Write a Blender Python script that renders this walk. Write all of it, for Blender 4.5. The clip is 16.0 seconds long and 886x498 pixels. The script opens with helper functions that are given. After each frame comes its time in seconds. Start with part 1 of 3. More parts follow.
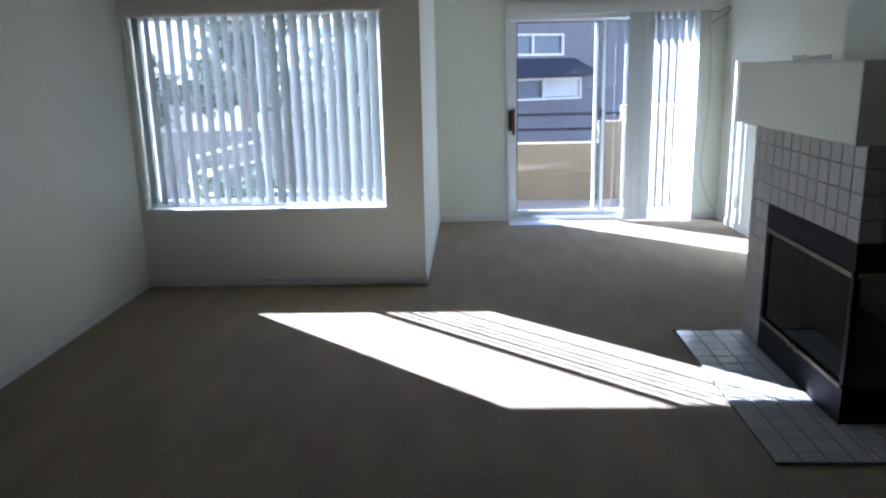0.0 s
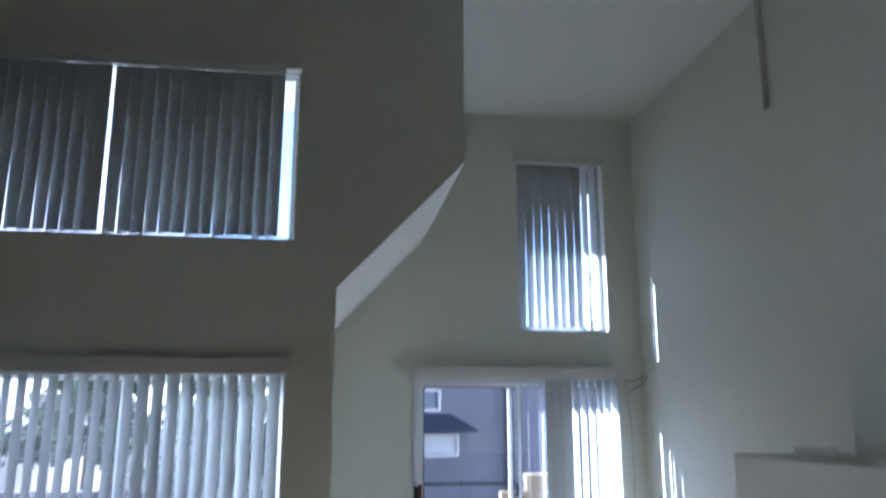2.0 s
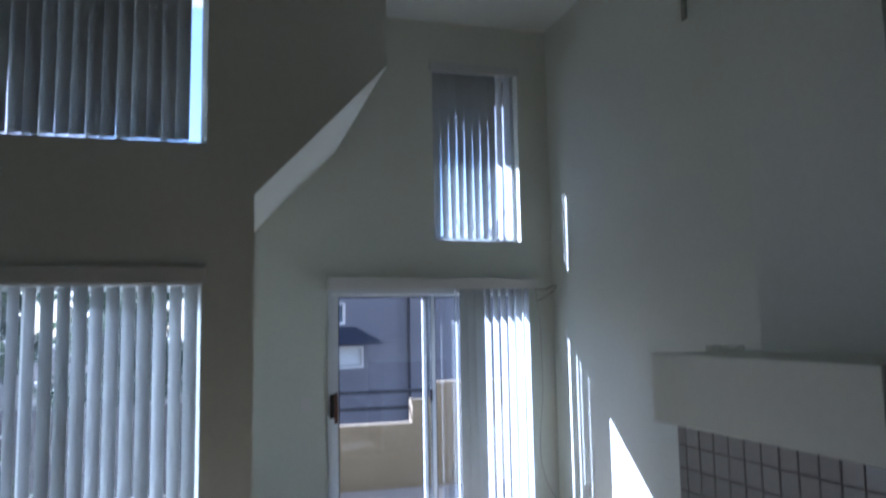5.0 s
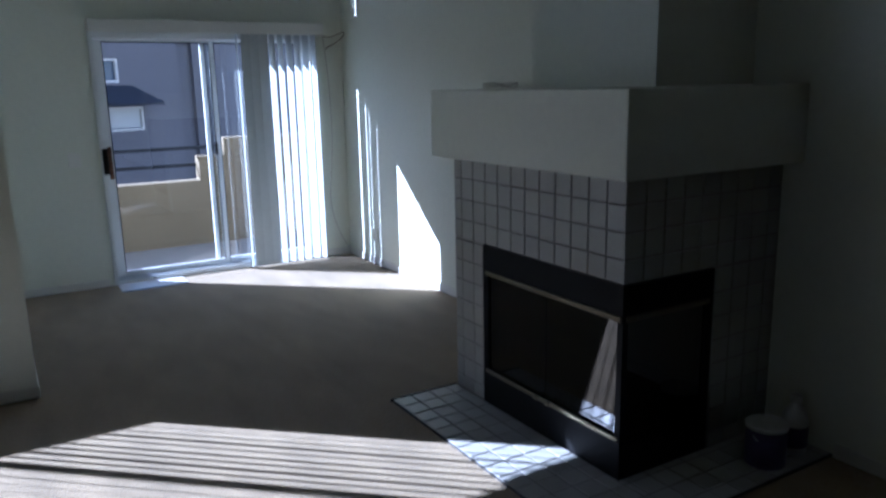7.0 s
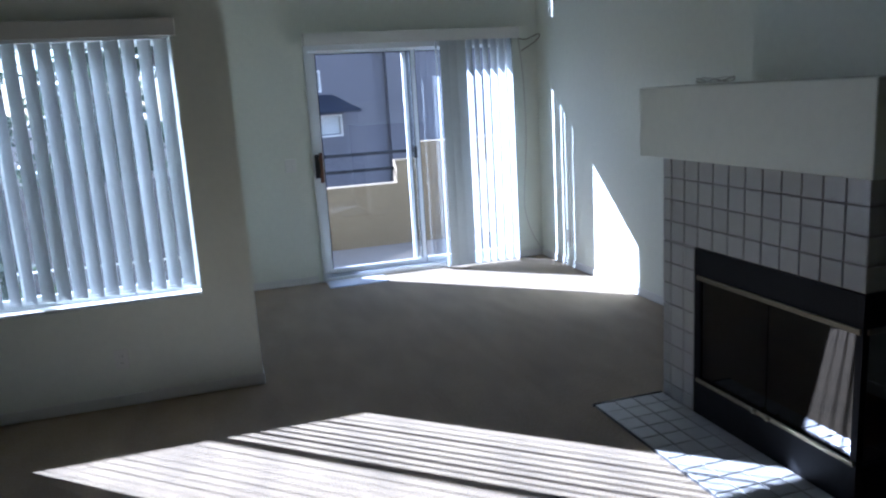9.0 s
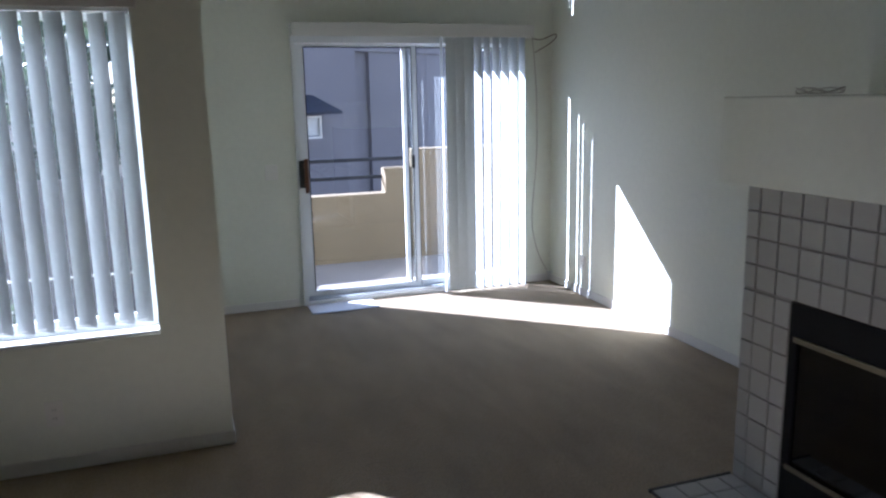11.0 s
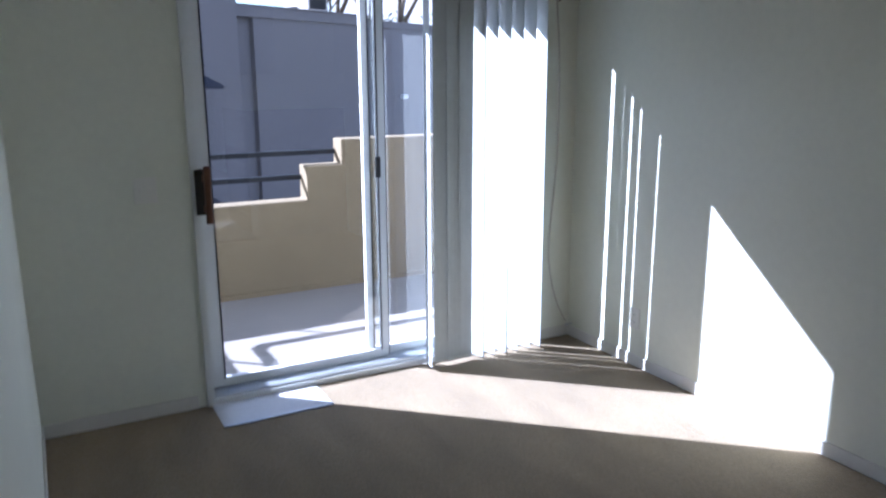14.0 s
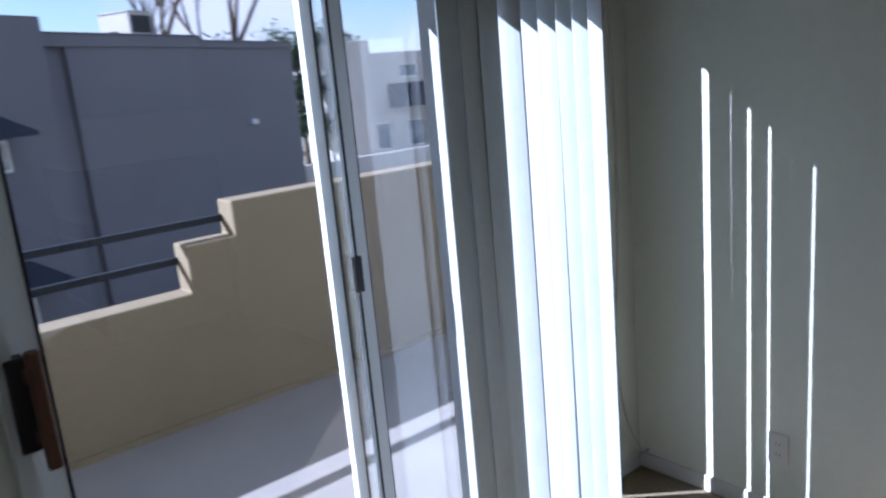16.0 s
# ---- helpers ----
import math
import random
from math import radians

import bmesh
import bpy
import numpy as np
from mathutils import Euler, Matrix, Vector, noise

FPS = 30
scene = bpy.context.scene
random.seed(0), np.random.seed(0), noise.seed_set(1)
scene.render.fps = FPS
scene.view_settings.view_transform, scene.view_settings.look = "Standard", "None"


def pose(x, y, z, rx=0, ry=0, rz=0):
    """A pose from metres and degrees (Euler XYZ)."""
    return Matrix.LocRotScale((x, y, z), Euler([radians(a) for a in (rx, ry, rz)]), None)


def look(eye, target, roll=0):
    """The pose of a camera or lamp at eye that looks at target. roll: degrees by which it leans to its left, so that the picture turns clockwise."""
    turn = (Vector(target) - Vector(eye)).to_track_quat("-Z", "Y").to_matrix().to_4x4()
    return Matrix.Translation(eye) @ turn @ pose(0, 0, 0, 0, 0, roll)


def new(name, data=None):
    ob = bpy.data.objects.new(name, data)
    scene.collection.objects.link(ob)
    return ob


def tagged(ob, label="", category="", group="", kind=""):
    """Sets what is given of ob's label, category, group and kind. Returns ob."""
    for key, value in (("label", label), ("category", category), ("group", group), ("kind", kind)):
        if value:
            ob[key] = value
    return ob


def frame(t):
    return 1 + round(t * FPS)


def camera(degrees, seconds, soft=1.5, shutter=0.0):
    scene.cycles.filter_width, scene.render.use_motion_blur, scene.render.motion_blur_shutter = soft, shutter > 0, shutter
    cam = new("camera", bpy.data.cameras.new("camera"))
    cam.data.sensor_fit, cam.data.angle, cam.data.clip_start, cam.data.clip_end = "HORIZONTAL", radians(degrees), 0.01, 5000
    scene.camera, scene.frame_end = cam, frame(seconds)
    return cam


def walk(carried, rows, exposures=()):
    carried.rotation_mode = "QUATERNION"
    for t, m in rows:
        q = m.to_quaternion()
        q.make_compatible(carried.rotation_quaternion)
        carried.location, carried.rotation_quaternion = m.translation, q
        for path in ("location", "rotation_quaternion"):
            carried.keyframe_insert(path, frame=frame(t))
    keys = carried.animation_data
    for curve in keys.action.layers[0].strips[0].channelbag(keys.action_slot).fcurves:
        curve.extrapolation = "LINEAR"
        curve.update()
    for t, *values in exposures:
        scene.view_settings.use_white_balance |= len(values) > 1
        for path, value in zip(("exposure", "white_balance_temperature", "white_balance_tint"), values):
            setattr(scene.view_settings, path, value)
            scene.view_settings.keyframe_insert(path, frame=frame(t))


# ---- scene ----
cam = camera(60.8, 16.0, soft=2.3, shutter=0.5)
PATH = [
    (0, (0.3, 0.304, 1.592), (0.219, 2.247, 1.125), -1.3),
    (0.5, (0.176, 0.51, 1.584), (0.141, 2.441, 1.066), 0.9),
    (1, (-0.02, 0.797, 1.645), (0.086, 2.776, 1.37), -2.9),
    (1.5, (-0.082, 1.056, 1.684), (0.169, 3.04, 1.731), -1.0),
    (2, (-0.071, 1.288, 1.765), (0.21, 3.221, 2.193), -0.0),
    (2.5, (-0.119, 1.326, 1.825), (0.307, 3.201, 2.376), 0.4),
    (3, (-0.2, 1.347, 1.845), (0.305, 3.161, 2.519), -0.8),
    (3.2, (-0.202, 1.336, 1.836), (0.361, 3.126, 2.527), -0.7),
    (5.5, (-0.2, 1.394, 1.692), (0.356, 3.314, 1.649), -0.8),
    (6, (-0.152, 1.391, 1.65), (0.641, 3.208, 1.388), -1.6),
    (6.5, (-0.119, 1.379, 1.624), (0.882, 3.08, 1.302), -1.3),
    (7, (-0.13, 1.382, 1.604), (0.87, 3.062, 1.182), -1.2),
    (7.5, (-0.148, 1.384, 1.591), (0.805, 3.059, 1.057), -2.2),
    (8, (-0.187, 1.393, 1.593), (0.628, 3.152, 1.104), -3.7),
    (8.5, (-0.207, 1.407, 1.606), (0.444, 3.252, 1.193), -3.4),
    (9, (-0.232, 1.44, 1.608), (0.336, 3.315, 1.208), -3.4),
    (11.5, (-0.173, 2.64, 1.596), (0.477, 4.492, 1.209), -0.9),
    (12, (-0.107, 3.027, 1.612), (0.4, 4.927, 1.248), -1.7),
    (12.5, (-0.115, 3.373, 1.597), (0.434, 5.252, 1.189), -0.8),
    (13, (-0.123, 3.728, 1.599), (0.574, 5.558, 1.194), -4.9),
    (13.3, (-0.085, 3.966, 1.593), (0.666, 5.758, 1.119), -4.2),
    (13.5, (-0.009, 4.135, 1.599), (0.759, 5.916, 1.11), -3.2),
    (14, (0.041, 4.612, 1.57), (0.968, 6.327, 1.121), -0.2),
    (14.5, (0.123, 5.041, 1.638), (1.053, 6.772, 1.263), -4.0),
    (15, (0.298, 5.465, 1.638), (1.13, 7.251, 1.295), -3.1),
    (15.5, (0.411, 5.944, 1.64), (1.384, 7.659, 1.305), -3.8),
    (15.6, (0.425, 6.05, 1.638), (1.464, 7.723, 1.288), -3.9),
    (16, (0.442, 6.427, 1.642), (1.685, 7.931, 1.202), -5.2),
]
EXPOSURES = [(0.0, 3.66, 4890, 22), (1.0, 3.64, 4890, 24), (2.0, 3.28, 4790, 25), (2.5, 2.83, 4890, 22), (3.0, 2.58, 4990, 24), (5.5, 2.76, 4690, 24),
             (6.5, 2.64, 4640, 21), (7.0, 2.54, 4640, 21), (8.0, 2.99, 4640, 21), (9.0, 3.02, 4690, 21), (11.5, 3.04, 5140, 24), (12.5, 2.99, 5140, 24),
             (13.5, 2.76, 5140, 24), (14.5, 2.59, 4960, 22), (15.5, 2.14, 4940, 21), (16.0, 1.89, 5040, 22)]
walk(cam, [(t, look(eye, target, roll)) for t, eye, target, roll in PATH], EXPOSURES)

# ---- daylight ----
SUN = Vector((1.0, -0.905, -0.773)).normalized()
world = bpy.data.worlds.new("sky")
scene.world = world
world.use_nodes = True
wn = world.node_tree
sky = wn.nodes.new("ShaderNodeTexSky")
sky.sky_type = "NISHITA"
sky.sun_disc = False
sky.sun_elevation = radians(29.8)
sky.sun_rotation = radians(-47.8)
sky.air_density, sky.dust_density = 1.0, 0.6
wn.nodes["Background"].inputs["Strength"].default_value = 0.05
coord = wn.nodes.new("ShaderNodeTexCoord")
puff = wn.nodes.new("ShaderNodeTexNoise")
puff.inputs["Scale"].default_value, puff.inputs["Detail"].default_value, puff.inputs["Roughness"].default_value = 2.6, 6.0, 0.55
wn.links.new(coord.outputs["Generated"], puff.inputs["Vector"])
cover = wn.nodes.new("ShaderNodeMapRange")
cover.interpolation_type = "SMOOTHSTEP"
cover.inputs["From Min"].default_value, cover.inputs["From Max"].default_value = 0.44, 0.62
wn.links.new(puff.outputs["Fac"], cover.inputs["Value"])
clouds = wn.nodes.new("ShaderNodeMix")
clouds.data_type = "RGBA"
wn.links.new(cover.outputs["Result"], clouds.inputs["Factor"])
wn.links.new(sky.outputs["Color"], clouds.inputs["A"])
clouds.inputs["B"].default_value = (6.2, 6.1, 6.3, 1)
wn.links.new(clouds.outputs["Result"], wn.nodes["Background"].inputs["Color"])
sun_data = bpy.data.lights.new("sun", "SUN")
sun_data.energy, sun_data.angle, sun_data.color = 5.0, radians(0.5), (1.0, 0.97, 0.93)
sun = new("sun", sun_data)
sun.matrix_basis = look((-20, 25, 20), Vector((-20, 25, 20)) + SUN)

# ---- materials ----
def material(name, base, rough=0.7, metal=0.0, patch=0.08, patch_size=1.5, grain=0.06, grain_size=60.0, bump=0.15, bump_size=120.0,
             stretch=(1, 1, 1), bump_depth=0.004, piece=0.0, spec=0.5, sheen=0.0):
    """A painted, stony or woven surface: large patches, fine grain and relief, all at world size."""
    m = bpy.data.materials.new(name)
    m.use_nodes = True
    t = m.node_tree
    b = t.nodes["Principled BSDF"]
    b.inputs["Roughness"].default_value = rough
    b.inputs["Metallic"].default_value = metal
    b.inputs["Specular IOR Level"].default_value = spec
    b.inputs["Sheen Weight"].default_value = sheen
    geo = t.nodes.new("ShaderNodeNewGeometry")
    scale = t.nodes.new("ShaderNodeVectorMath")
    scale.operation = "MULTIPLY"
    scale.inputs[1].default_value = stretch
    t.links.new(geo.outputs["Position"], scale.inputs[0])
    value = None
    for size, amount, detail in ((patch_size, patch, 3.0), (grain_size, grain, 2.0)):
        n = t.nodes.new("ShaderNodeTexNoise")
        n.inputs["Scale"].default_value = size
        n.inputs["Detail"].default_value = detail
        t.links.new(scale.outputs[0], n.inputs["Vector"])
        r = t.nodes.new("ShaderNodeMapRange")
        r.inputs["From Min"].default_value, r.inputs["From Max"].default_value = 0.25, 0.75
        r.inputs["To Min"].default_value, r.inputs["To Max"].default_value = 1 - amount, 1 + amount
        t.links.new(n.outputs["Fac"], r.inputs["Value"])
        if value is None:
            value = r.outputs[0]
        else:
            k = t.nodes.new("ShaderNodeMath")
            k.operation = "MULTIPLY"
            t.links.new(value, k.inputs[0])
            t.links.new(r.outputs[0], k.inputs[1])
            value = k.outputs[0]
    if piece:
        info = t.nodes.new("ShaderNodeObjectInfo")
        r = t.nodes.new("ShaderNodeMapRange")
        r.inputs["To Min"].default_value, r.inputs["To Max"].default_value = 1 - piece, 1 + piece
        t.links.new(info.outputs["Random"], r.inputs["Value"])
        k = t.nodes.new("ShaderNodeMath")
        k.operation = "MULTIPLY"
        t.links.new(value, k.inputs[0])
        t.links.new(r.outputs[0], k.inputs[1])
        value = k.outputs[0]
    c = t.nodes.new("ShaderNodeVectorMath")
    c.operation = "SCALE"
    c.inputs[0].default_value = base
    t.links.new(value, c.inputs["Scale"])
    t.links.new(c.outputs[0], b.inputs["Base Color"])
    if bump:
        n = t.nodes.new("ShaderNodeTexNoise")
        n.inputs["Scale"].default_value = bump_size
        n.inputs["Detail"].default_value = 3.0
        t.links.new(geo.outputs["Position"], n.inputs["Vector"])
        u = t.nodes.new("ShaderNodeBump")
        u.inputs["Strength"].default_value = bump
        u.inputs["Distance"].default_value = bump_depth
        t.links.new(n.outputs["Fac"], u.inputs["Height"])
        t.links.new(u.outputs["Normal"], b.inputs["Normal"])
    return m


def glass_material(name, tint, gloss_least=0.075, rough=0.01, gloss_more=0.6):
    """A clear pane: lets light through, mirrors more at a grazing angle."""
    m = bpy.data.materials.new(name)
    m.use_nodes = True
    t = m.node_tree
    t.nodes.remove(t.nodes["Principled BSDF"])
    out = t.nodes["Material Output"]
    clear = t.nodes.new("ShaderNodeBsdfTransparent")
    clear.inputs["Color"].default_value = (*tint, 1)
    gloss = t.nodes.new("ShaderNodeBsdfGlossy")
    gloss.inputs["Roughness"].default_value = rough
    lw = t.nodes.new("ShaderNodeLayerWeight")
    lw.inputs["Blend"].default_value = 0.5
    p = t.nodes.new("ShaderNodeMath")
    p.operation = "POWER"
    p.inputs[1].default_value = 4.0
    t.links.new(lw.outputs["Facing"], p.inputs[0])
    f = t.nodes.new("ShaderNodeMath")
    f.operation = "MULTIPLY_ADD"
    f.inputs[1].default_value, f.inputs[2].default_value = gloss_more, gloss_least
    t.links.new(p.outputs[0], f.inputs[0])
    mix = t.nodes.new("ShaderNodeMixShader")
    t.links.new(f.outputs[0], mix.inputs[0])
    t.links.new(clear.outputs[0], mix.inputs[1])
    t.links.new(gloss.outputs[0], mix.inputs[2])
    t.links.new(mix.outputs[0], out.inputs["Surface"])
    return m


def thin_material(name, base, through_part, rough=0.5):
    """A thin sheet, vinyl or leaf, that passes some of the light falling on its other side."""
    m = material(name, base, rough, patch=0.05, patch_size=6.0, grain=0.03, grain_size=40, bump=0.08, bump_size=90, piece=0.05)
    t = m.node_tree
    b, out = t.nodes["Principled BSDF"], t.nodes["Material Output"]
    back = t.nodes.new("ShaderNodeBsdfTranslucent")
    back.inputs["Color"].default_value = (*base, 1)
    mix = t.nodes.new("ShaderNodeMixShader")
    mix.inputs[0].default_value = through_part
    t.links.new(b.outputs[0], mix.inputs[1])
    t.links.new(back.outputs[0], mix.inputs[2])
    t.links.new(mix.outputs[0], out.inputs["Surface"])
    return m


PAINT = material("wall_paint", (0.78, 0.795, 0.69), 0.6, patch=0.03, patch_size=0.9, grain=0.02, grain_size=25, bump=0.25, bump_size=70, bump_depth=0.003)
CEILING = material("ceiling_paint", (0.78, 0.80, 0.73), 0.9, patch=0.03, patch_size=0.7, grain=0.03, grain_size=120, bump=0.5, bump_size=140, bump_depth=0.005)
CARPET = material("carpet", (0.275, 0.209, 0.124), 1.0, patch=0.2, patch_size=5.0, grain=0.34, grain_size=170, bump=0.8, bump_size=260, bump_depth=0.008,
                  stretch=(1.0, 0.33, 1.0), spec=0.1, sheen=0.2)
LANDING = material("pale_vinyl_floor", (0.62, 0.61, 0.60), 0.35, patch=0.06, patch_size=6, grain=0.05, grain_size=80, bump=0.05)
TRIM = material("white_trim", (0.74, 0.73, 0.68), 0.4, patch=0.03, grain=0.02, bump=0.05)
TILE = material("glazed_tile", (0.385, 0.375, 0.345), 0.2, patch=0.04, patch_size=5, grain=0.02, grain_size=60, bump=0.05, bump_size=30, piece=0.05)
FACE_GROUT = material("pale_grout", (0.24, 0.23, 0.21), 0.95, patch=0.15, patch_size=6, grain=0.1, grain_size=200, bump=0.3)
GROUT = material("grout", (0.07, 0.068, 0.066), 0.95, patch=0.15, patch_size=6, grain=0.1, grain_size=200, bump=0.3)
VINYL = thin_material("vinyl_slat", (0.51, 0.54, 0.54), 0.024)
ALU = material("white_aluminium", (0.72, 0.74, 0.73), 0.35, metal=0.0, patch=0.03, grain=0.02, bump=0.03)
MILL = material("mill_aluminium", (0.62, 0.64, 0.66), 0.3, metal=1.0, patch=0.05, grain=0.05, bump=0.03)
GLASS = glass_material("window_glass", (0.93, 0.95, 0.95))
SMOKED = glass_material("smoked_glass", (0.10, 0.105, 0.10), 0.11, 0.012, 0.4)
BLACK = material("black_steel", (0.006, 0.006, 0.0065), 0.6, patch=0.1, grain=0.1, bump=0.08, spec=0.15)
SOOT = material("sooty_firebrick", (0.02, 0.019, 0.018), 0.95, patch=0.3, patch_size=4, grain=0.2, bump=0.4)
BRASS = material("dull_brass", (0.19, 0.165, 0.11), 0.55, metal=1.0, patch=0.08, patch_size=12, grain=0.05, bump=0.05)
RUBBER = material("black_plastic", (0.015, 0.014, 0.014), 0.4, patch=0.05, grain=0.03, bump=0.05)
WOOD = material("stained_wood", (0.12, 0.05, 0.024), 0.45, patch=0.2, patch_size=8, grain=0.2, grain_size=60, stretch=(6, 6, 1), bump=0.1)
PLATE = material("ivory_plastic", (0.79, 0.78, 0.72), 0.3, patch=0.02, grain=0.01, bump=0.0)
TAN = material("tan_stucco", (0.185, 0.142, 0.082), 0.95, patch=0.07, patch_size=1.2, grain=0.08, grain_size=90, bump=0.5, bump_size=110, bump_depth=0.006)
MAUVE = material("grey_stucco", (0.158, 0.154, 0.162), 0.95, patch=0.07, patch_size=0.5, grain=0.06, grain_size=12, bump=0.12, bump_size=20, bump_depth=0.008)
PALE = material("pale_stucco", (0.46, 0.43, 0.39), 0.95, patch=0.06, patch_size=0.4, grain=0.06, grain_size=30, bump=0.3, bump_size=40, bump_depth=0.01)
DECK = material("balcony_concrete", (0.23, 0.21, 0.19), 0.85, patch=0.1, patch_size=1.6, grain=0.08, grain_size=120, bump=0.3, bump_size=150)
RAIL = material("dark_painted_steel", (0.012, 0.013, 0.016), 0.5, patch=0.1, grain=0.05, bump=0.05, spec=0.2)
AWNING = material("dark_canvas", (0.018, 0.022, 0.035), 0.8, patch=0.1, grain=0.1, grain_size=200, bump=0.2)
GROUND = material("dry_ground", (0.22, 0.20, 0.16), 0.95, patch=0.3, patch_size=0.15, grain=0.2, grain_size=6, bump=0.3, bump_size=10)
BARK = material("bark", (0.10, 0.075, 0.05), 0.95, patch=0.25, patch_size=5, grain=0.2, grain_size=40, bump=0.6, bump_size=25, bump_depth=0.02)
LEAF = thin_material("leaf", (0.04, 0.065, 0.028), 0.3, 0.5)
TAR = material("roof_tar", (0.07, 0.065, 0.06), 0.95, patch=0.2, grain=0.2, bump=0.3)
DARKGLASS = material("far_window_glass", (0.10, 0.13, 0.17), 0.08, patch=0.1, patch_size=1, grain=0.02, bump=0.0)
SHUTTER = material("pale_slat", (0.62, 0.64, 0.62), 0.5, patch=0.04, grain=0.03, bump=0.05)
CAN = material("purple_label", (0.07, 0.05, 0.16), 0.4, patch=0.15, patch_size=20, grain=0.05, bump=0.03)
WHITE = material("white_plastic", (0.62, 0.62, 0.60), 0.4, patch=0.05, grain=0.03, bump=0.03)
BROWN_CORD = material("brown_cord", (0.20, 0.15, 0.09), 0.6, patch=0.05, grain=0.05, bump=0.05)
CORD = material("pale_cord", (0.55, 0.53, 0.46), 0.6, patch=0.05, grain=0.05, bump=0.05)


# ---- builders ----
def box(bm, x0, x1, y0, y1, z0, z1, bevel=0.0):
    """A box in bm, its edges rounded where bevel is given."""
    v = [bm.verts.new((x, y, z)) for x in (x0, x1) for y in (y0, y1) for z in (z0, z1)]
    f = [bm.faces.new([v[i] for i in q]) for q in ((0, 1, 3, 2), (4, 6, 7, 5), (0, 4, 5, 1), (2, 3, 7, 6), (0, 2, 6, 4), (1, 5, 7, 3))]
    if bevel:
        bmesh.ops.bevel(bm, geom=list({e for q in f for e in q.edges}), offset=bevel, segments=2, affect="EDGES", profile=0.5)


def prism(bm, outline, axis, a0, a1):
    """The outline, in the two other axes, drawn out along axis from a0 to a1."""
    def place(p, a):
        return {"x": (a, p[0], p[1]), "y": (p[0], a, p[1]), "z": (p[0], p[1], a)}[axis]
    lo = [bm.verts.new(place(p, a0)) for p in outline]
    hi = [bm.verts.new(place(p, a1)) for p in outline]
    bm.faces.new(lo)
    bm.faces.new(hi[::-1])
    n = len(outline)
    for i in range(n):
        bm.faces.new((lo[i], hi[i], hi[(i + 1) % n], lo[(i + 1) % n]))
    bmesh.ops.recalc_face_normals(bm, faces=bm.faces)


def rod(bm, p, q, r0, r1=None, sides=8):
    """A tapered round bar from p to q."""
    p, q = Vector(p), Vector(q)
    r1 = r0 if r1 is None else r1
    turn = (q - p).to_track_quat("Z", "Y").to_matrix()
    rings = []
    for c, r in ((p, r0), (q, r1)):
        rings.append([bm.verts.new(c + turn @ Vector((r * math.cos(a), r * math.sin(a), 0))) for a in (2 * math.pi * i / sides for i in range(sides))])
    for i in range(sides):
        f = bm.faces.new((rings[0][i], rings[0][(i + 1) % sides], rings[1][(i + 1) % sides], rings[1][i]))
        f.smooth = True
    bm.faces.new(rings[0][::-1])
    bm.faces.new(rings[1])


def turned(bm, profile, x, y, sides=24):
    """A round body from a profile of (radius, height)."""
    rings = [[bm.verts.new((x + r * math.cos(2 * math.pi * i / sides), y + r * math.sin(2 * math.pi * i / sides), z)) for i in range(sides)] for r, z in profile]
    for a, b in zip(rings, rings[1:]):
        for i in range(sides):
            f = bm.faces.new((a[i], a[(i + 1) % sides], b[(i + 1) % sides], b[i]))
            f.smooth = True
    bm.faces.new(rings[0][::-1])
    bm.faces.new(rings[-1])


def pierced(bm, axis, a0, a1, us, ws, holes):
    """A slab across axis between a0 and a1, over the ranges us and ws, with rectangular holes (u0, u1, w0, w1) through it."""
    cu = sorted({*us, *(h[0] for h in holes), *(h[1] for h in holes)})
    cw = sorted({*ws, *(h[2] for h in holes), *(h[3] for h in holes)})
    cu = [u for u in cu if us[0] <= u <= us[1]]
    cw = [w for w in cw if ws[0] <= w <= ws[1]]

    def solid(i, j):
        if not (0 <= i < len(cu) - 1 and 0 <= j < len(cw) - 1):
            return False
        u, w = (cu[i] + cu[i + 1]) / 2, (cw[j] + cw[j + 1]) / 2
        return not any(h[0] < u < h[1] and h[2] < w < h[3] for h in holes)

    made = {}

    def vert(u, w, a):
        if (u, w, a) not in made:
            made[u, w, a] = bm.verts.new((a, u, w) if axis == "x" else (u, a, w))
        return made[u, w, a]

    for i in range(len(cu) - 1):
        for j in range(len(cw) - 1):
            if not solid(i, j):
                continue
            u0, u1, w0, w1 = cu[i], cu[i + 1], cw[j], cw[j + 1]
            for a in (a0, a1):
                bm.faces.new([vert(u0, w0, a), vert(u1, w0, a), vert(u1, w1, a), vert(u0, w1, a)])
            for di, dj, p, q in ((-1, 0, (u0, w0), (u0, w1)), (1, 0, (u1, w0), (u1, w1)), (0, -1, (u0, w0), (u1, w0)), (0, 1, (u0, w1), (u1, w1))):
                if not solid(i + di, j + dj):
                    bm.faces.new([vert(*p, a0), vert(*q, a0), vert(*q, a1), vert(*p, a1)])
    bmesh.ops.recalc_face_normals(bm, faces=bm.faces)


def mesh_of(name, bm, mat):
    me = bpy.data.meshes.new(name)
    bm.to_mesh(me)
    bm.free()
    me.materials.append(mat)
    return me


def thing(name, at, label, category, group="", kind=""):
    ob = new(name)
    ob.matrix_basis = Matrix.Translation(at)
    ob.empty_display_size = 0.05
    return tagged(ob, label, category, group, kind)


def adopt(ob, parent):
    ob.parent = parent
    if parent.parent is None:
        ob.matrix_parent_inverse = parent.matrix_basis.inverted()
    return ob


def part(name, bm, mat, parent, label=""):
    """A mesh in world places under a thing or a part."""
    return tagged(adopt(new(name, mesh_of(name, bm, mat)), parent), label)


def boxpart(name, mat, parent, dims, bevel=0.0, label=""):
    bm = bmesh.new()
    box(bm, *dims, bevel=bevel)
    return part(name, bm, mat, parent, label)


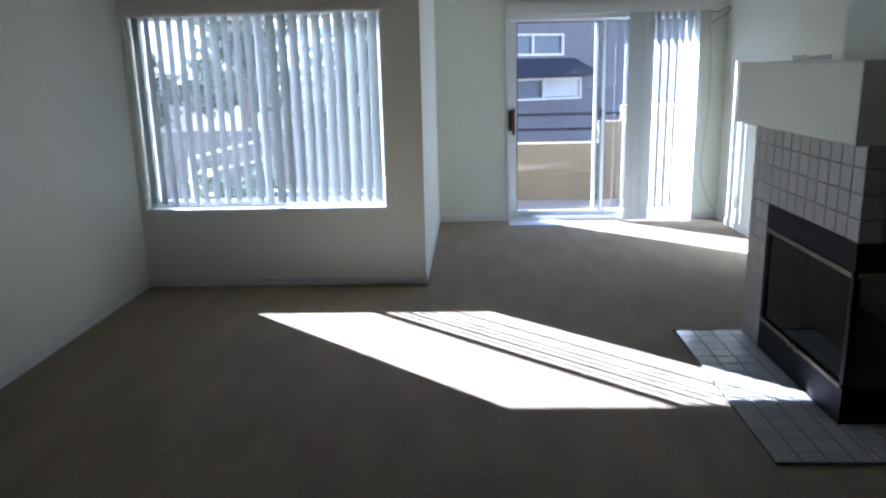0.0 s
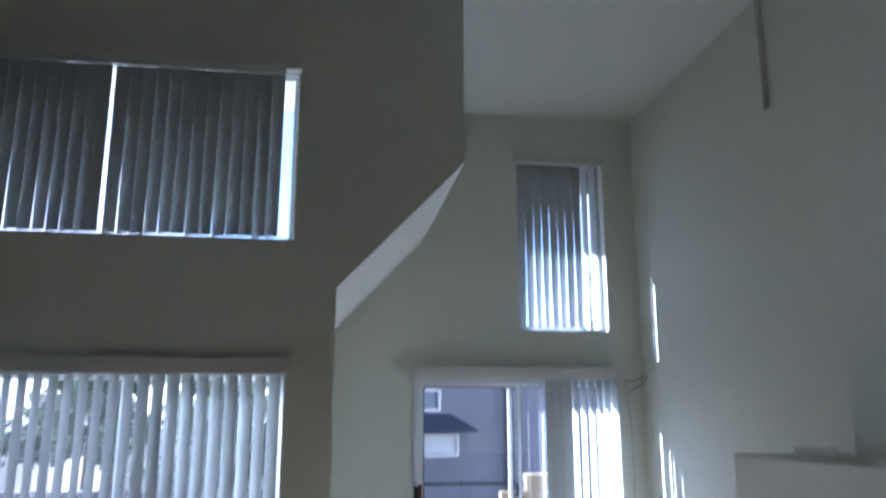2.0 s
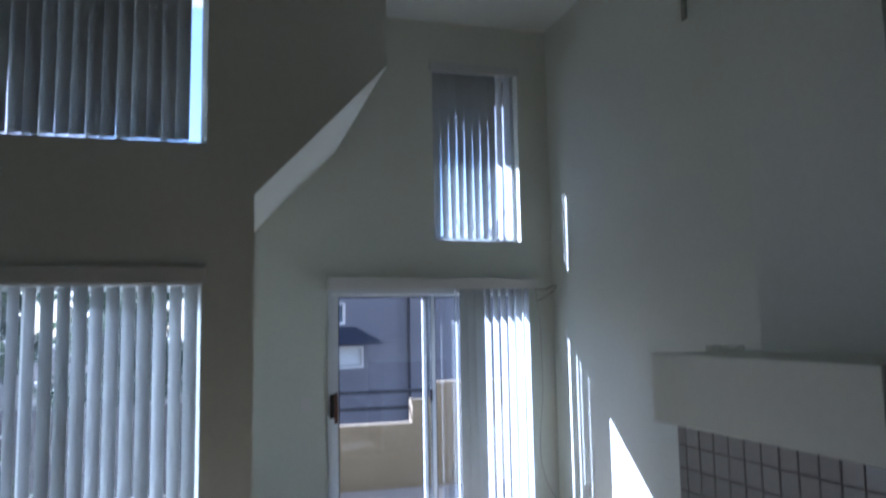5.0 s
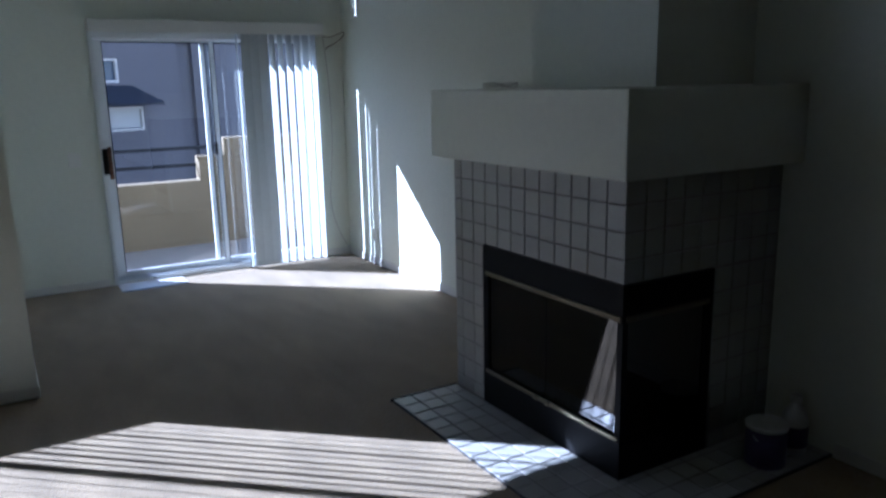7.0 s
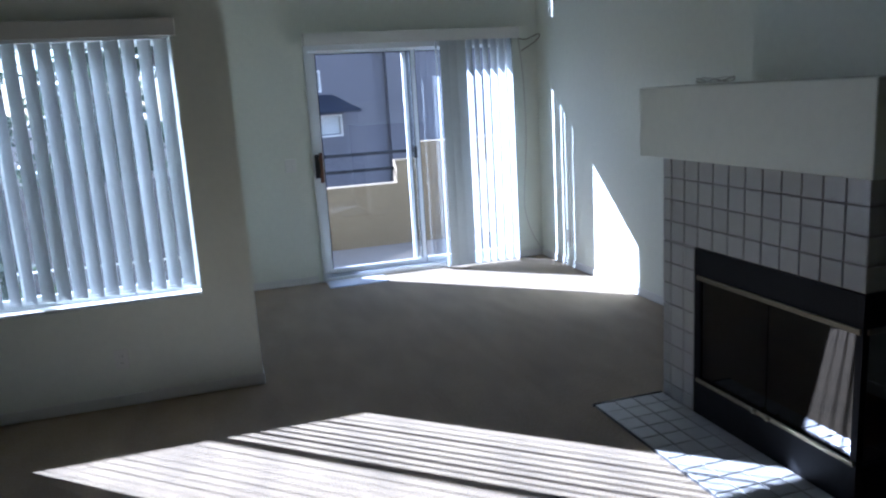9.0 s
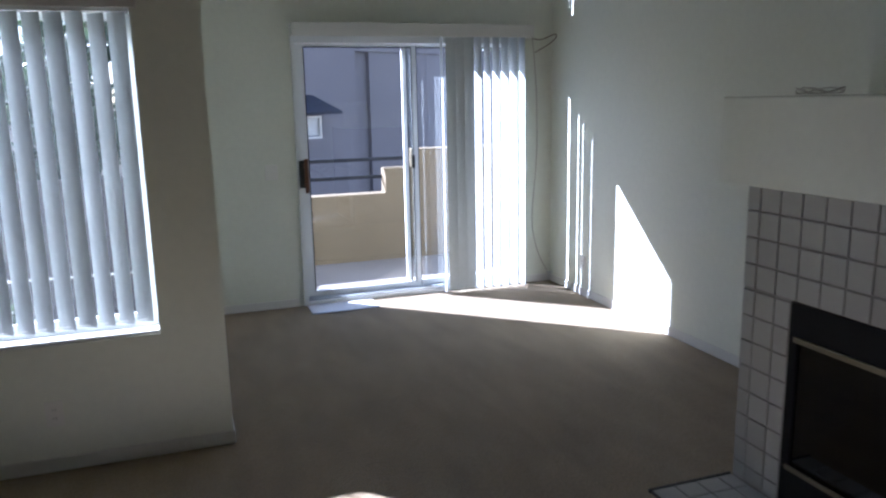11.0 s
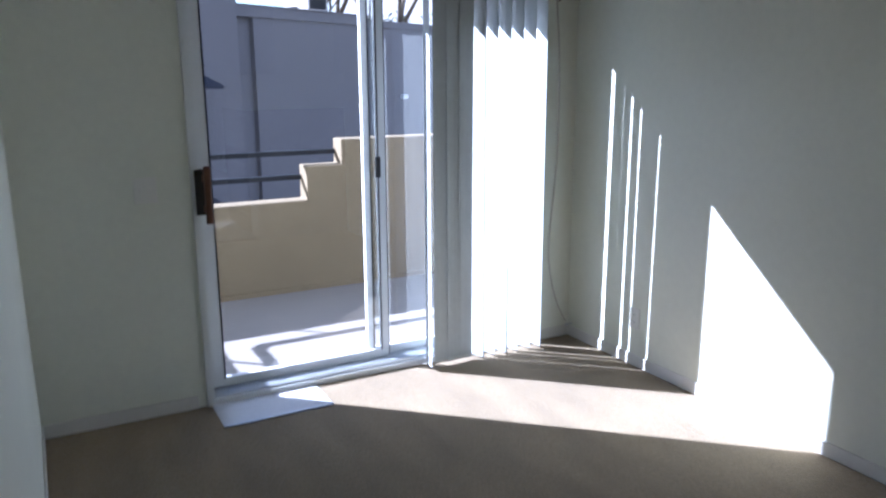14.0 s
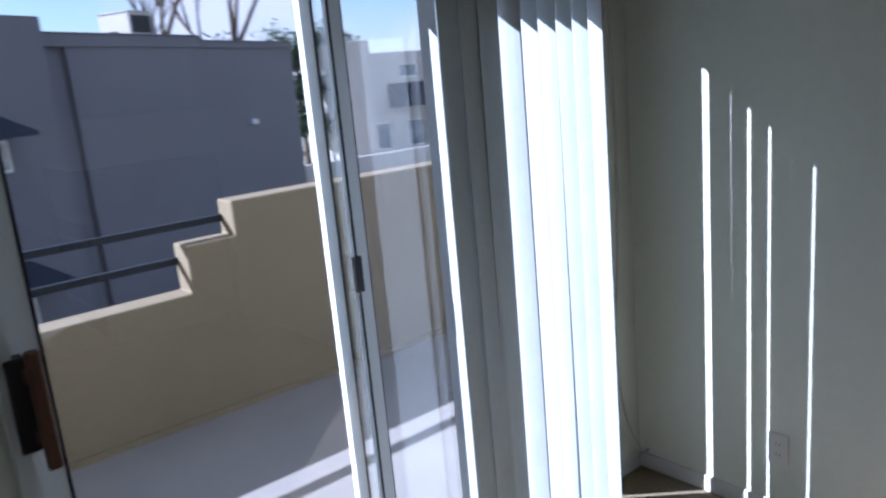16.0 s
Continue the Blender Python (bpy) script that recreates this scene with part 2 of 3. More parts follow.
def structure(name, bm, mat, label, category):
    return tagged(new(name, mesh_of(name, bm, mat)), label, category, kind="structure")


# ---- the room ----
XL, XR, XJ, XB = -2.20, 2.84, -0.06, 0.725
YA, YS, YBACK, TH = 5.81, 8.165, -10.0, 0.19
ZC, Z1, Z3 = 4.665, 2.507, 3.335
WIN = (-2.16, -0.345, 0.58, 2.03)
UP = (-2.16, -0.325, 2.786, 3.93)
UW = (1.655, 2.52, 2.525, 4.23)
SLIDE = (0.655, 2.55, 0.0, 2.09)

bm = bmesh.new()
box(bm, XL - TH, XR + TH, YBACK - TH, YS + 0.075, -0.25, 0.0)
structure("floor", bm, CARPET, "worn beige-brown cut-pile carpet with vacuum streaks", "carpet")
bm = bmesh.new()
box(bm, XL - TH, XR + TH, YBACK - TH, YS + TH, ZC, ZC + 0.2)
structure("ceiling", bm, CEILING, "high flat off-white textured ceiling", "ceiling")
bm = bmesh.new()
box(bm, XL - TH, XL, YBACK - TH, YA + TH, 0, ZC)
structure("wall_west", bm, PAINT, "plain off-white painted wall", "wall")
# unseen closing wall, set far back to weaken the light it returns
bm = bmesh.new()
box(bm, XL, XR, YBACK - TH, YBACK, 0, ZC)
structure("wall_south", bm, PAINT, "plain off-white painted back wall, unseen and set far off", "wall")
bm = bmesh.new()
pierced(bm, "x", XR, XR + 0.045, (YBACK - TH, YS + TH), (0, ZC), [(4.5, 5.83, 3.83, ZC)])
pierced(bm, "x", XR + 0.047, XR + TH, (YBACK - TH, YS + TH), (0, ZC), [])
structure("wall_east", bm, PAINT, "tall off-white painted wall with a shallow recess near the ceiling", "wall")
bm = bmesh.new()
pierced(bm, "y", YA, YA + TH, (XL, XJ), (0, ZC), [WIN, UP])
structure("wall_window", bm, PAINT, "tall off-white wall with two wide window openings", "wall")
bm = bmesh.new()
box(bm, XJ - TH, XJ, YA + TH, YS + TH, 0, ZC)
structure("wall_return", bm, PAINT, "off-white wall return beside the glass door alcove", "wall")
bm = bmesh.new()
prism(bm, [(XJ, Z1), (XB, Z3), (XB, ZC), (XJ, ZC)], "y", YA, YS)
structure("wall_bulkhead", bm, PAINT, "off-white bulkhead with a sloping underside above the alcove", "wall")
bm = bmesh.new()
pierced(bm, "y", YS, YS + TH, (XJ, XR), (0, ZC), [UW, SLIDE])
structure("wall_north", bm, PAINT, "tall off-white wall with a glass door and a high window", "wall")
for name, dims in (("baseboard_1", (XL, XL + 0.008, YBACK, YA, 0, 0.065)), ("baseboard_2", (XL + 0.008, XJ, YA - 0.008, YA, 0, 0.065)),
                   ("baseboard_3", (XJ, XJ + 0.008, YA - 0.008, YS - 0.008, 0, 0.065)), ("baseboard_4", (XJ, SLIDE[0] - 0.04, YS - 0.008, YS, 0, 0.065)),
                   ("baseboard_5", (SLIDE[1] + 0.04, XR - 0.008, YS - 0.008, YS, 0, 0.065)), ("baseboard_6", (XR - 0.008, XR, 4.7, YS, 0, 0.065)),
                   ("baseboard_7", (XR - 0.008, XR, YBACK, 3.1, 0, 0.065))):
    bm = bmesh.new()
    box(bm, *dims, bevel=0.003)
    structure(name, bm, TRIM, "low off-white painted baseboard", "baseboard")


# pale vinyl landing inside the glass door, with a dark seam against the carpet
bm = bmesh.new()
box(bm, 0.672, 1.2, 7.893, YS - 0.0135, 0.0005, 0.007, 0.002)
structure("threshold", bm, LANDING, "pale vinyl landing strip inside the glass door", "threshold")
bm = bmesh.new()
box(bm, 0.672, 1.2, 7.882, 7.8925, 0.0005, 0.009, 0.002)
structure("threshold_trim", bm, MILL, "thin metal carpet edging beside the landing", "trim")

# ---- windows and the glass door ----
def window(name, x0, x1, z0, z1, y, label, panes=2, rim=0.035):
    """A sliding window in an opening of a wall across y: frame, sill, sashes and panes."""
    w = tagged(thing(name, ((x0 + x1) / 2, y, z0), label, "window"), kind="structure")
    bm = bmesh.new()
    pierced(bm, "y", y, y + 0.07, (x0, x1), (z0, z1), [(x0 + rim, x1 - rim, z0 + rim, z1 - rim)])
    part("window_frame", bm, ALU, w)
    xs = [x0 + rim + (x1 - x0 - 2 * rim) * i / panes for i in range(panes + 1)]
    for i in range(panes):
        a, b = xs[i] - (0.018 if i else 0), xs[i + 1] + (0.018 if i < panes - 1 else 0)
        d = y + 0.008 + 0.026 * i
        bm = bmesh.new()
        pierced(bm, "y", d, d + 0.022, (a, b), (z0 + rim, z1 - rim), [(a + rim, b - rim, z0 + 2 * rim, z1 - 2 * rim)])
        s = part("sash", bm, ALU, w)
        boxpart("pane", GLASS, s, (a + rim - 0.002, b - rim + 0.002, d + 0.009, d + 0.013, z0 + 2 * rim - 0.002, z1 - 2 * rim + 0.002))
    boxpart("window_sill", TRIM, w, (x0 + 0.002, x1 - 0.002, y - 0.10, y - 0.002, z0 + 0.001, z0 + 0.016), 0.003)
    return w


window("window_1", *WIN, YA + 0.11, "wide white-framed sliding window with a painted sill")
window("window_2", *UP, YA + 0.11, "wide high white-framed sliding window", rim=0.02)
window("window_3", *UW, YS + 0.11, "tall narrow high white-framed window", panes=1)

door = tagged(thing("door_1", (1.63, YS + 0.06, 0), "closed aluminium-framed sliding glass patio door", "door"), kind="structure")
bm = bmesh.new()
x0, x1, z1 = SLIDE[0], SLIDE[1], SLIDE[3]
pierced(bm, "y", YS - 0.012, YS + 0.167, (x0, x1), (0.0, z1), [(x0 + 0.035, x1 - 0.035, 0.03, z1 - 0.055)])
# lower outer lip, added to hold down the top of the sun patch
pierced(bm, "y", YS + 0.1671, YS + 0.189, (x0, x1), (0.0, z1), [(x0 + 0.035, x1 - 0.035, 0.03, z1 - 0.07)])
part("door_frame", bm, ALU, door)
bm = bmesh.new()
for y in (YS + 0.012, YS + 0.045, YS + 0.08, YS + 0.118, YS + 0.152):
    box(bm, x0 + 0.036, x1 - 0.036, y - 0.003, y + 0.003, 0.0305, 0.045)
part("threshold_track", bm, MILL, door, "bare aluminium door track")
# the sliding panel runs on the inner track, the fixed panel stands on the outer one
for a, b, d, stiles in ((x0 + 0.036, 1.672, YS + 0.105, (0.078, 0.042)), (1.562, x1 - 0.036, YS + 0.139, (0.038, 0.04))):
    bm = bmesh.new()
    pierced(bm, "y", d, d + 0.026, (a, b), (0.046, z1 - 0.057), [(a + stiles[0], b - stiles[1], 0.088, z1 - 0.078)])
    leaf_frame = part("door_panel", bm, ALU, door, "white aluminium glass door panel")
    boxpart("pane", GLASS, leaf_frame, (a + stiles[0] - 0.004, b - stiles[1] + 0.004, d + 0.010, d + 0.015, 0.084, z1 - 0.074))
    bm = bmesh.new()
    for g in (a + stiles[0], b - stiles[1]):
        box(bm, g - 0.004, g + 0.004, d - 0.0015, d - 0.0002, 0.084, z1 - 0.074)
    box(bm, a + stiles[0] + 0.0045, b - stiles[1] - 0.0045, d - 0.0015, d - 0.0002, z1 - 0.082, z1 - 0.074)
    part("gasket", bm, RUBBER, leaf_frame, "thin black glazing gasket")
boxpart("interlock_strip", RUBBER, door, (1.6725, 1.679, YS + 0.108, YS + 0.136, 0.05, z1 - 0.06), 0.001, "dark pile weatherstrip on the meeting stile")
handle = boxpart("door_handle", RUBBER, door, (x0 + 0.016, x0 + 0.060, YS - 0.02, YS + 0.03, 0.945, 1.155), 0.006, "black latch plate")
bm = bmesh.new()
box(bm, x0 + 0.053, x0 + 0.083, YS - 0.052, YS - 0.028, 0.905, 1.172, 0.006)
box(bm, x0 + 0.048, x0 + 0.064, YS - 0.028, YS - 0.0205, 0.96, 0.99)
box(bm, x0 + 0.048, x0 + 0.064, YS - 0.028, YS - 0.0205, 1.10, 1.13)
part("pull", bm, WOOD, handle, "stained wooden pull bar")
boxpart("latch", RUBBER, door, (1.612, 1.640, YS + 0.088, YS + 0.1045, 1.045, 1.155), 0.004, "small black latch")


# ---- vertical blinds ----
def slat_mesh(height, twist=0.0, width=0.089):
    """One hanging vane, slightly curved across, turning by twist degrees from its top to its foot, with a hem."""
    bm = bmesh.new()
    cols = [(-0.5, 0.0), (-0.25, 0.0016), (0.0, 0.0022), (0.25, 0.0016), (0.5, 0.0)]

    def row(z, t):
        a = radians(twist) * (1 - z / height)
        return [bm.verts.new((u * width * math.cos(a) - (v + t) * math.sin(a), u * width * math.sin(a) + (v + t) * math.cos(a), z)) for u, v in cols]

    steps = [0.02 + (height - 0.02) * i / 8 for i in range(9)] if twist else [0.02, height]
    for zs, t in ((steps, 0.0006), ([0.0, 0.02], 0.0012)):
        front, back = [row(z, -t) for z in zs], [row(z, t) for z in zs]
        for k in range(len(zs) - 1):
            for i in range(4):
                bm.faces.new((front[k][i], front[k][i + 1], front[k + 1][i + 1], front[k + 1][i]))
                bm.faces.new((back[k][i + 1], back[k][i], back[k + 1][i], back[k + 1][i + 1]))
            for i in (0, 4):
                bm.faces.new((front[k][i], back[k][i], back[k + 1][i], front[k + 1][i]))
        for k in (0, -1):
            bm.faces.new([*front[k], *back[k][::-1]])
    bmesh.ops.recalc_face_normals(bm, faces=bm.faces)
    return mesh_of("slat", bm, VINYL)


def vertical_blind(x0, x1, y, z0, z1, rail, angles, label, pitch=0.08, depth=0.09, wall=None, sway=0.12, twists=(0,), head=None, pushed=None):
    """A vertical blind: a valance from rail[0] to rail[1], and slats from x0 to x1, each turned by the next of angles."""
    b = thing("vertical_blind", ((x0 + x1) / 2, y, z0), label, "blind", "vertical blinds")
    bm = bmesh.new()
    box(bm, rail[0], rail[1], y - depth / 2 - 0.012, y - depth / 2, rail[2], rail[3], 0.003)
    for e in (rail[0], rail[1] - 0.010):
        box(bm, e + 0.0005, e + 0.0095, y - depth / 2 + 0.0005, wall - 0.001, rail[2] + 0.002, rail[3] - 0.002)
    box(bm, rail[0] + 0.010, rail[1] - 0.011, y - depth / 2 + 0.0005, wall - 0.001, rail[3] - 0.006, rail[3] - 0.001)
    part("valance", bm, TRIM, b, "off-white vinyl valance")
    if head:
        boxpart("headrail", ALU, b, (x0 - 0.008, x1 + 0.008, y - 0.03, y + 0.03, head - 0.044, head - 0.0015))
    else:
        boxpart("headrail", ALU, b, (rail[0] + 0.02, rail[1] - 0.02, y - 0.02, y + 0.02, rail[3] - 0.05, rail[3] - 0.012))
    bm = bmesh.new()
    rod(bm, (x0, y - 0.002, z0 + 0.012), (x1, y - 0.002, z0 + 0.012), 0.0016, None, 6)
    part("spacer_chain", bm, PLATE, b, "thin pale bottom chain")
    meshes = {w: slat_mesh(z1 - z0, w) for w in twists}
    n = int(round((x1 - x0) / pitch))
    rng = random.Random(int(1000 * abs(x0)) + n)
    for i in range(n):
        s = new("slat", meshes[twists[i % len(twists)]])
        x = x0 + (i + 0.5) * (x1 - x0) / n + (pushed or {}).get(i, 0.0)
        hung = pose(x, y, z1 + rng.uniform(-0.003, 0.003), rng.uniform(-0.15, 0.15), rng.uniform(-sway, sway), 0)
        s.matrix_basis = hung @ pose(0, 0, z0 - z1, 0, 0, angles[i % len(angles)] + rng.uniform(-2, 2))
        adopt(s, b)
    return b


vertical_blind(WIN[0] + 0.01, WIN[1] - 0.015, YA + 0.055, WIN[2] + 0.05, WIN[3] - 0.045, (WIN[0] - 0.03, WIN[1] + 0.03, 1.995, 2.085),
               [-40] * 12 + [-29, -31, -28, -32, -30, -35, -29, -37, -38, -33, -31], "white vinyl vertical blind with its slats half open", depth=0.16, wall=YA, head=WIN[3])
vertical_blind(UP[0] + 0.01, UP[1] - 0.10, YA + 0.055, UP[2] + 0.032, UP[3] - 0.045, (UP[0] - 0.03, UP[1] + 0.01, 3.885, 3.99),
               [-1], "white vinyl vertical blind closed over the high window", sway=0.15, depth=0.16, wall=YA, head=UP[3], pushed={8: -0.03, 7: -0.008},
               twists=(-15, -23, -18, -12, -24, -20, -16, -22, -8, -18, -24, -14, -20, -25, -17, -22, -15, -24, -19))
vertical_blind(UW[0] + 0.01, UW[1] - 0.05, YS + 0.055, UW[2] + 0.032, UW[3] - 0.045, (UW[0] - 0.03, UW[1] + 0.02, 4.17, 4.26),
               [3, 5, 4, 6, 3, 5, 4, 6, -66, -64], "white vinyl vertical blind over the tall narrow window", depth=0.16, wall=YS, head=UW[3],
               twists=(36, 30, 40, 42, 33, 40, 29, 36, -6, -4))
vertical_blind(1.785, 2.565, YS - 0.085, 0.02, 2.09, (0.65, 2.605, 2.075, 2.175),
               [84, 3, 2, 3, 108, 100, 107, 109, 109, 98], "white vinyl vertical blind drawn aside from the glass door", depth=0.11, wall=YS)
# ---- fireplace ----
FX, FY0, FY1 = 1.905, 3.443, 4.68
fp = thing("fireplace", (2.37, 4.05, 0), "corner fireplace with white tile surround and deep painted mantel", "fireplace")
bm = bmesh.new()
OX, OY = 2.43, 4.423
prism(bm, [(FX + 0.009, OY), (OX, OY), (OX, FY0 + 0.009), (XR, FY0 + 0.009), (XR, FY1 - 0.002), (FX + 0.009, FY1 - 0.002)], "z", 0.0, 0.836)
prism(bm, [(FX + 0.009, FY0 + 0.009), (XR, FY0 + 0.009), (XR, FY1 - 0.002), (FX + 0.009, FY1 - 0.002)], "z", 0.8361, 1.254)
part("surround", bm, FACE_GROUT, fp, "grey grout bed of the tile surround")
boxpart("mantel", PAINT, fp, (1.81, XR, 3.35, 4.735, 1.2545, 1.584), 0.006, "deep boxed mantel painted off-white")
boxpart("chimney_breast", PAINT, fp, (2.231, XR, 3.63, 4.445, 1.585, ZC), 0.0, "off-white painted chimney breast")
# firebox: steel corner, louvres, glass doors on two sides, brass rails
bm = bmesh.new()
box(bm, FX + 0.25, OX - 0.002, FY0 + 0.25, OY - 0.002, 0.004, 0.83)
part("firebox", bm, SOOT, fp, "black sooty firebox")
bm = bmesh.new()
box(bm, FX + 0.004, FX + 0.03, FY0 + 0.034, OY - 0.003, 0.70, 0.832)
box(bm, FX + 0.004, FX + 0.03, FY0 + 0.034, OY - 0.003, 0.004, 0.176)
box(bm, FX + 0.004, FX + 0.03, OY - 0.04, OY - 0.0035, 0.1765, 0.699)
box(bm, FX + 0.004, FX + 0.034, FY0 + 0.004, FY0 + 0.0335, 0.004, 0.832)
box(bm, FX + 0.035, OX - 0.003, FY0 + 0.004, FY0 + 0.03, 0.70, 0.832)
box(bm, FX + 0.035, OX - 0.003, FY0 + 0.004, FY0 + 0.03, 0.004, 0.176)
box(bm, OX - 0.04, OX - 0.0035, FY0 + 0.004, FY0 + 0.03, 0.1765, 0.699)
part("face_frame", bm, BLACK, fp, "black steel face frame")
for y0, y1 in ((FY0 + 0.036, 3.93), (3.935, OY - 0.042)):
    bm = bmesh.new()
    box(bm, FX + 0.014, FX + 0.02, y0, y1, 0.180, 0.695)
    part("glass_door", bm, SMOKED, fp, "smoked glass fire door")
boxpart("glass_door", SMOKED, fp, (FX + 0.036, OX - 0.042, FY0 + 0.014, FY0 + 0.02, 0.180, 0.695), 0, "smoked glass fire door")
for dims in ((FX - 0.006, FX + 0.003, FY0 + 0.01, OY - 0.03, 0.685, 0.707), (FX - 0.006, FX + 0.003, FY0 + 0.01, OY - 0.03, 0.178, 0.197),
             (FX + 0.02, OX - 0.03, FY0 - 0.006, FY0 + 0.003, 0.685, 0.707)):
    boxpart("brass_rail", BRASS, fp, dims, 0.002, "dull brass rail")
for y in (3.89, 3.975):
    bm = bmesh.new()
    turned(bm, [(0.004, 0.180), (0.012, 0.184), (0.013, 0.194), (0.006, 0.202)], FX - 0.012, y, 12)
    part("knob", bm, BRASS, fp, "small brass door knob")

# hearth bed
hearth = tagged(thing("hearth", (2.1, 3.9, 0), "low hearth of white glazed square tiles", "hearth"), kind="structure")
HX, HY0 = 1.51, 3.11
bm = bmesh.new()
prism(bm, [(HX, HY0), (XR, HY0), (XR, FY0), (FX, FY0), (FX, FY1), (HX, FY1)], "z", 0.001, 0.012)
part("mortar_bed", bm, GROUT, hearth)
boxpart("edging", RAIL, hearth, (HX - 0.008, FX - 0.001, FY1 + 0.001, FY1 + 0.013, 0.001, 0.018), 0.002, "thin dark metal edging")

# ---- small fittings ----
def wall_plate(name, at, normal, label, slots):
    """A cover plate with a rounded edge and either two sockets or two toggles."""
    p = thing(name, at, label, "outlet" if slots == "socket" else "switch", "wall plates")
    x, y, z = at
    wide = 0.036 if slots == "socket" else 0.048
    bm = bmesh.new()
    if normal == "y":
        box(bm, x - wide, x + wide, y - 0.006, y, z - 0.058, z + 0.058, 0.002)
    else:
        box(bm, x - 0.006, x, y - wide, y + wide, z - 0.058, z + 0.058, 0.002)
    part("cover", bm, PLATE, p)
    for k in (-1, 1):
        bm = bmesh.new()
        if slots == "socket":
            d = (0.014, 0.020 * k)
            if normal == "y":
                box(bm, x - 0.015, x + 0.015, y - 0.008, y - 0.0062, z + d[1] - 0.013, z + d[1] + 0.013, 0.0008)
            else:
                box(bm, x - 0.008, x - 0.0062, y - 0.015, y + 0.015, z + d[1] - 0.013, z + d[1] + 0.013, 0.0008)
            face = part("socket", bm, PLATE, p)
            bm = bmesh.new()
            for s in (-0.006, 0.006):
                if normal == "y":
                    box(bm, x + s - 0.001, x + s + 0.001, y - 0.0088, y - 0.0081, z + d[1] - 0.004, z + d[1] + 0.005)
                else:
                    box(bm, x - 0.0088, x - 0.0081, y + s - 0.001, y + s + 0.001, z + d[1] - 0.004, z + d[1] + 0.005)
            part("slot", bm, RUBBER, face, "dark socket slots")
        else:
            box(bm, x + 0.02 * k - 0.005, x + 0.02 * k + 0.005, y - 0.014, y - 0.0062, z - 0.010, z + 0.012, 0.001)
            part("toggle", bm, PLATE, p)
    return p


wall_plate("light_switch", (0.46, YS, 1.075), "y", "ivory double light switch on the wall", "toggle")
wall_plate("wall_outlet", (XR, 7.58, 0.27), "x", "ivory wall outlet low on the wall", "socket")
wall_plate("wall_outlet", (-0.81, YA, 0.27), "y", "ivory wall outlet under the window", "socket")


def wire(name, points, radius, mat, label, category):
    c = bpy.data.curves.new(name, "CURVE")
    c.dimensions, c.bevel_depth, c.bevel_resolution = "3D", radius, 2
    s = c.splines.new("NURBS")
    s.points.add(len(points) - 1)
    for p, q in zip(s.points, points):
        p.co = (*q, 1)
    s.use_endpoint_u, s.order_u = True, 4
    c.materials.append(mat)
    return tagged(new(name, c), label, category)


wire("cable", [(2.60, 8.13, 2.10), (2.68, 8.11, 2.05), (2.75, 8.08, 2.08), (2.80, 8.05, 2.11), (2.825, 8.02, 2.10), (2.78, 8.06, 2.03), (2.70, 8.10, 1.99), (2.66, 8.12, 1.96)], 0.004, BROWN_CORD, "thin brown cable looped beside the blind valance", "cable")
wire("pull_cord", [(2.63, 8.11, 2.10), (2.672, 8.11, 1.75), (2.675, 8.11, 1.5), (2.685, 8.11, 1.15), (2.655, 8.11, 0.85), (2.625, 8.11, 0.56), (2.655, 8.11, 0.38), (2.715, 8.12, 0.21), (2.79, 8.13, 0.105)], 0.005, CORD,
     "thin pale cord hanging beside the blind", "cord")
bm = bmesh.new()
rod(bm, (2.84, 8.125, 0.082), (2.80, 8.125, 0.082), 0.004, 0.004, 8)
rod(bm, (2.80, 8.125, 0.082), (2.788, 8.125, 0.082), 0.007, 0.006, 8)
ob = tagged(new("door_stop", mesh_of("door_stop", bm, MILL)), "small metal door stop at the foot of the wall", "door stop")
coil = [(2.15 + 0.10 * math.cos(a) * (1 + 0.2 * math.sin(3 * a)), 4.59 + 0.07 * math.sin(a), 1.588 + 0.014 * (1 + math.sin(2.3 * a))) for a in (0.5 * i for i in range(30))]
wire("coiled_wire", coil, 0.0022, CORD, "loose coil of thin pale wire on the mantel", "wire")

can = thing("paint_can", (2.53, 3.22, 0.016), "dark purple paint can with a white lid on the hearth", "paint can")
bm = bmesh.new()
turned(bm, [(0.080, 0.017), (0.083, 0.020), (0.083, 0.175), (0.080, 0.178)], 2.53, 3.22)
part("body", bm, CAN, can)
bm = bmesh.new()
turned(bm, [(0.086, 0.1785), (0.087, 0.192), (0.083, 0.197), (0.074, 0.192)], 2.53, 3.22)
part("lid", bm, WHITE, can, "white plastic lid")
bm = bmesh.new()
for i in range(10):
    a, b = math.pi * i / 10, math.pi * (i + 1) / 10
    rod(bm, (2.53 + 0.088 * math.cos(a), 3.22 - 0.05 * math.sin(a), 0.16 - 0.05 * math.sin(a)), (2.53 + 0.088 * math.cos(b), 3.22 - 0.05 * math.sin(b), 0.16 - 0.05 * math.sin(b)), 0.002, None, 6)
part("handle", bm, MILL, can, "thin wire handle")
jug = thing("spray_bottle", (2.72, 3.22, 0.016), "white and blue plastic bottle on the hearth", "bottle")
bm = bmesh.new()
turned(bm, [(0.052, 0.017), (0.056, 0.025), (0.056, 0.16), (0.045, 0.20), (0.022, 0.225), (0.020, 0.245)], 2.72, 3.22)
part("body", bm, WHITE, jug)
bm = bmesh.new()
turned(bm, [(0.057, 0.05), (0.0575, 0.052), (0.0575, 0.14), (0.057, 0.142)], 2.72, 3.22)
part("label", bm, CAN, jug, "blue paper label")
bm = bmesh.new()
turned(bm, [(0.024, 0.246), (0.025, 0.27), (0.022, 0.275)], 2.72, 3.22, 16)
part("cap", bm, WHITE, jug, "white screw cap")

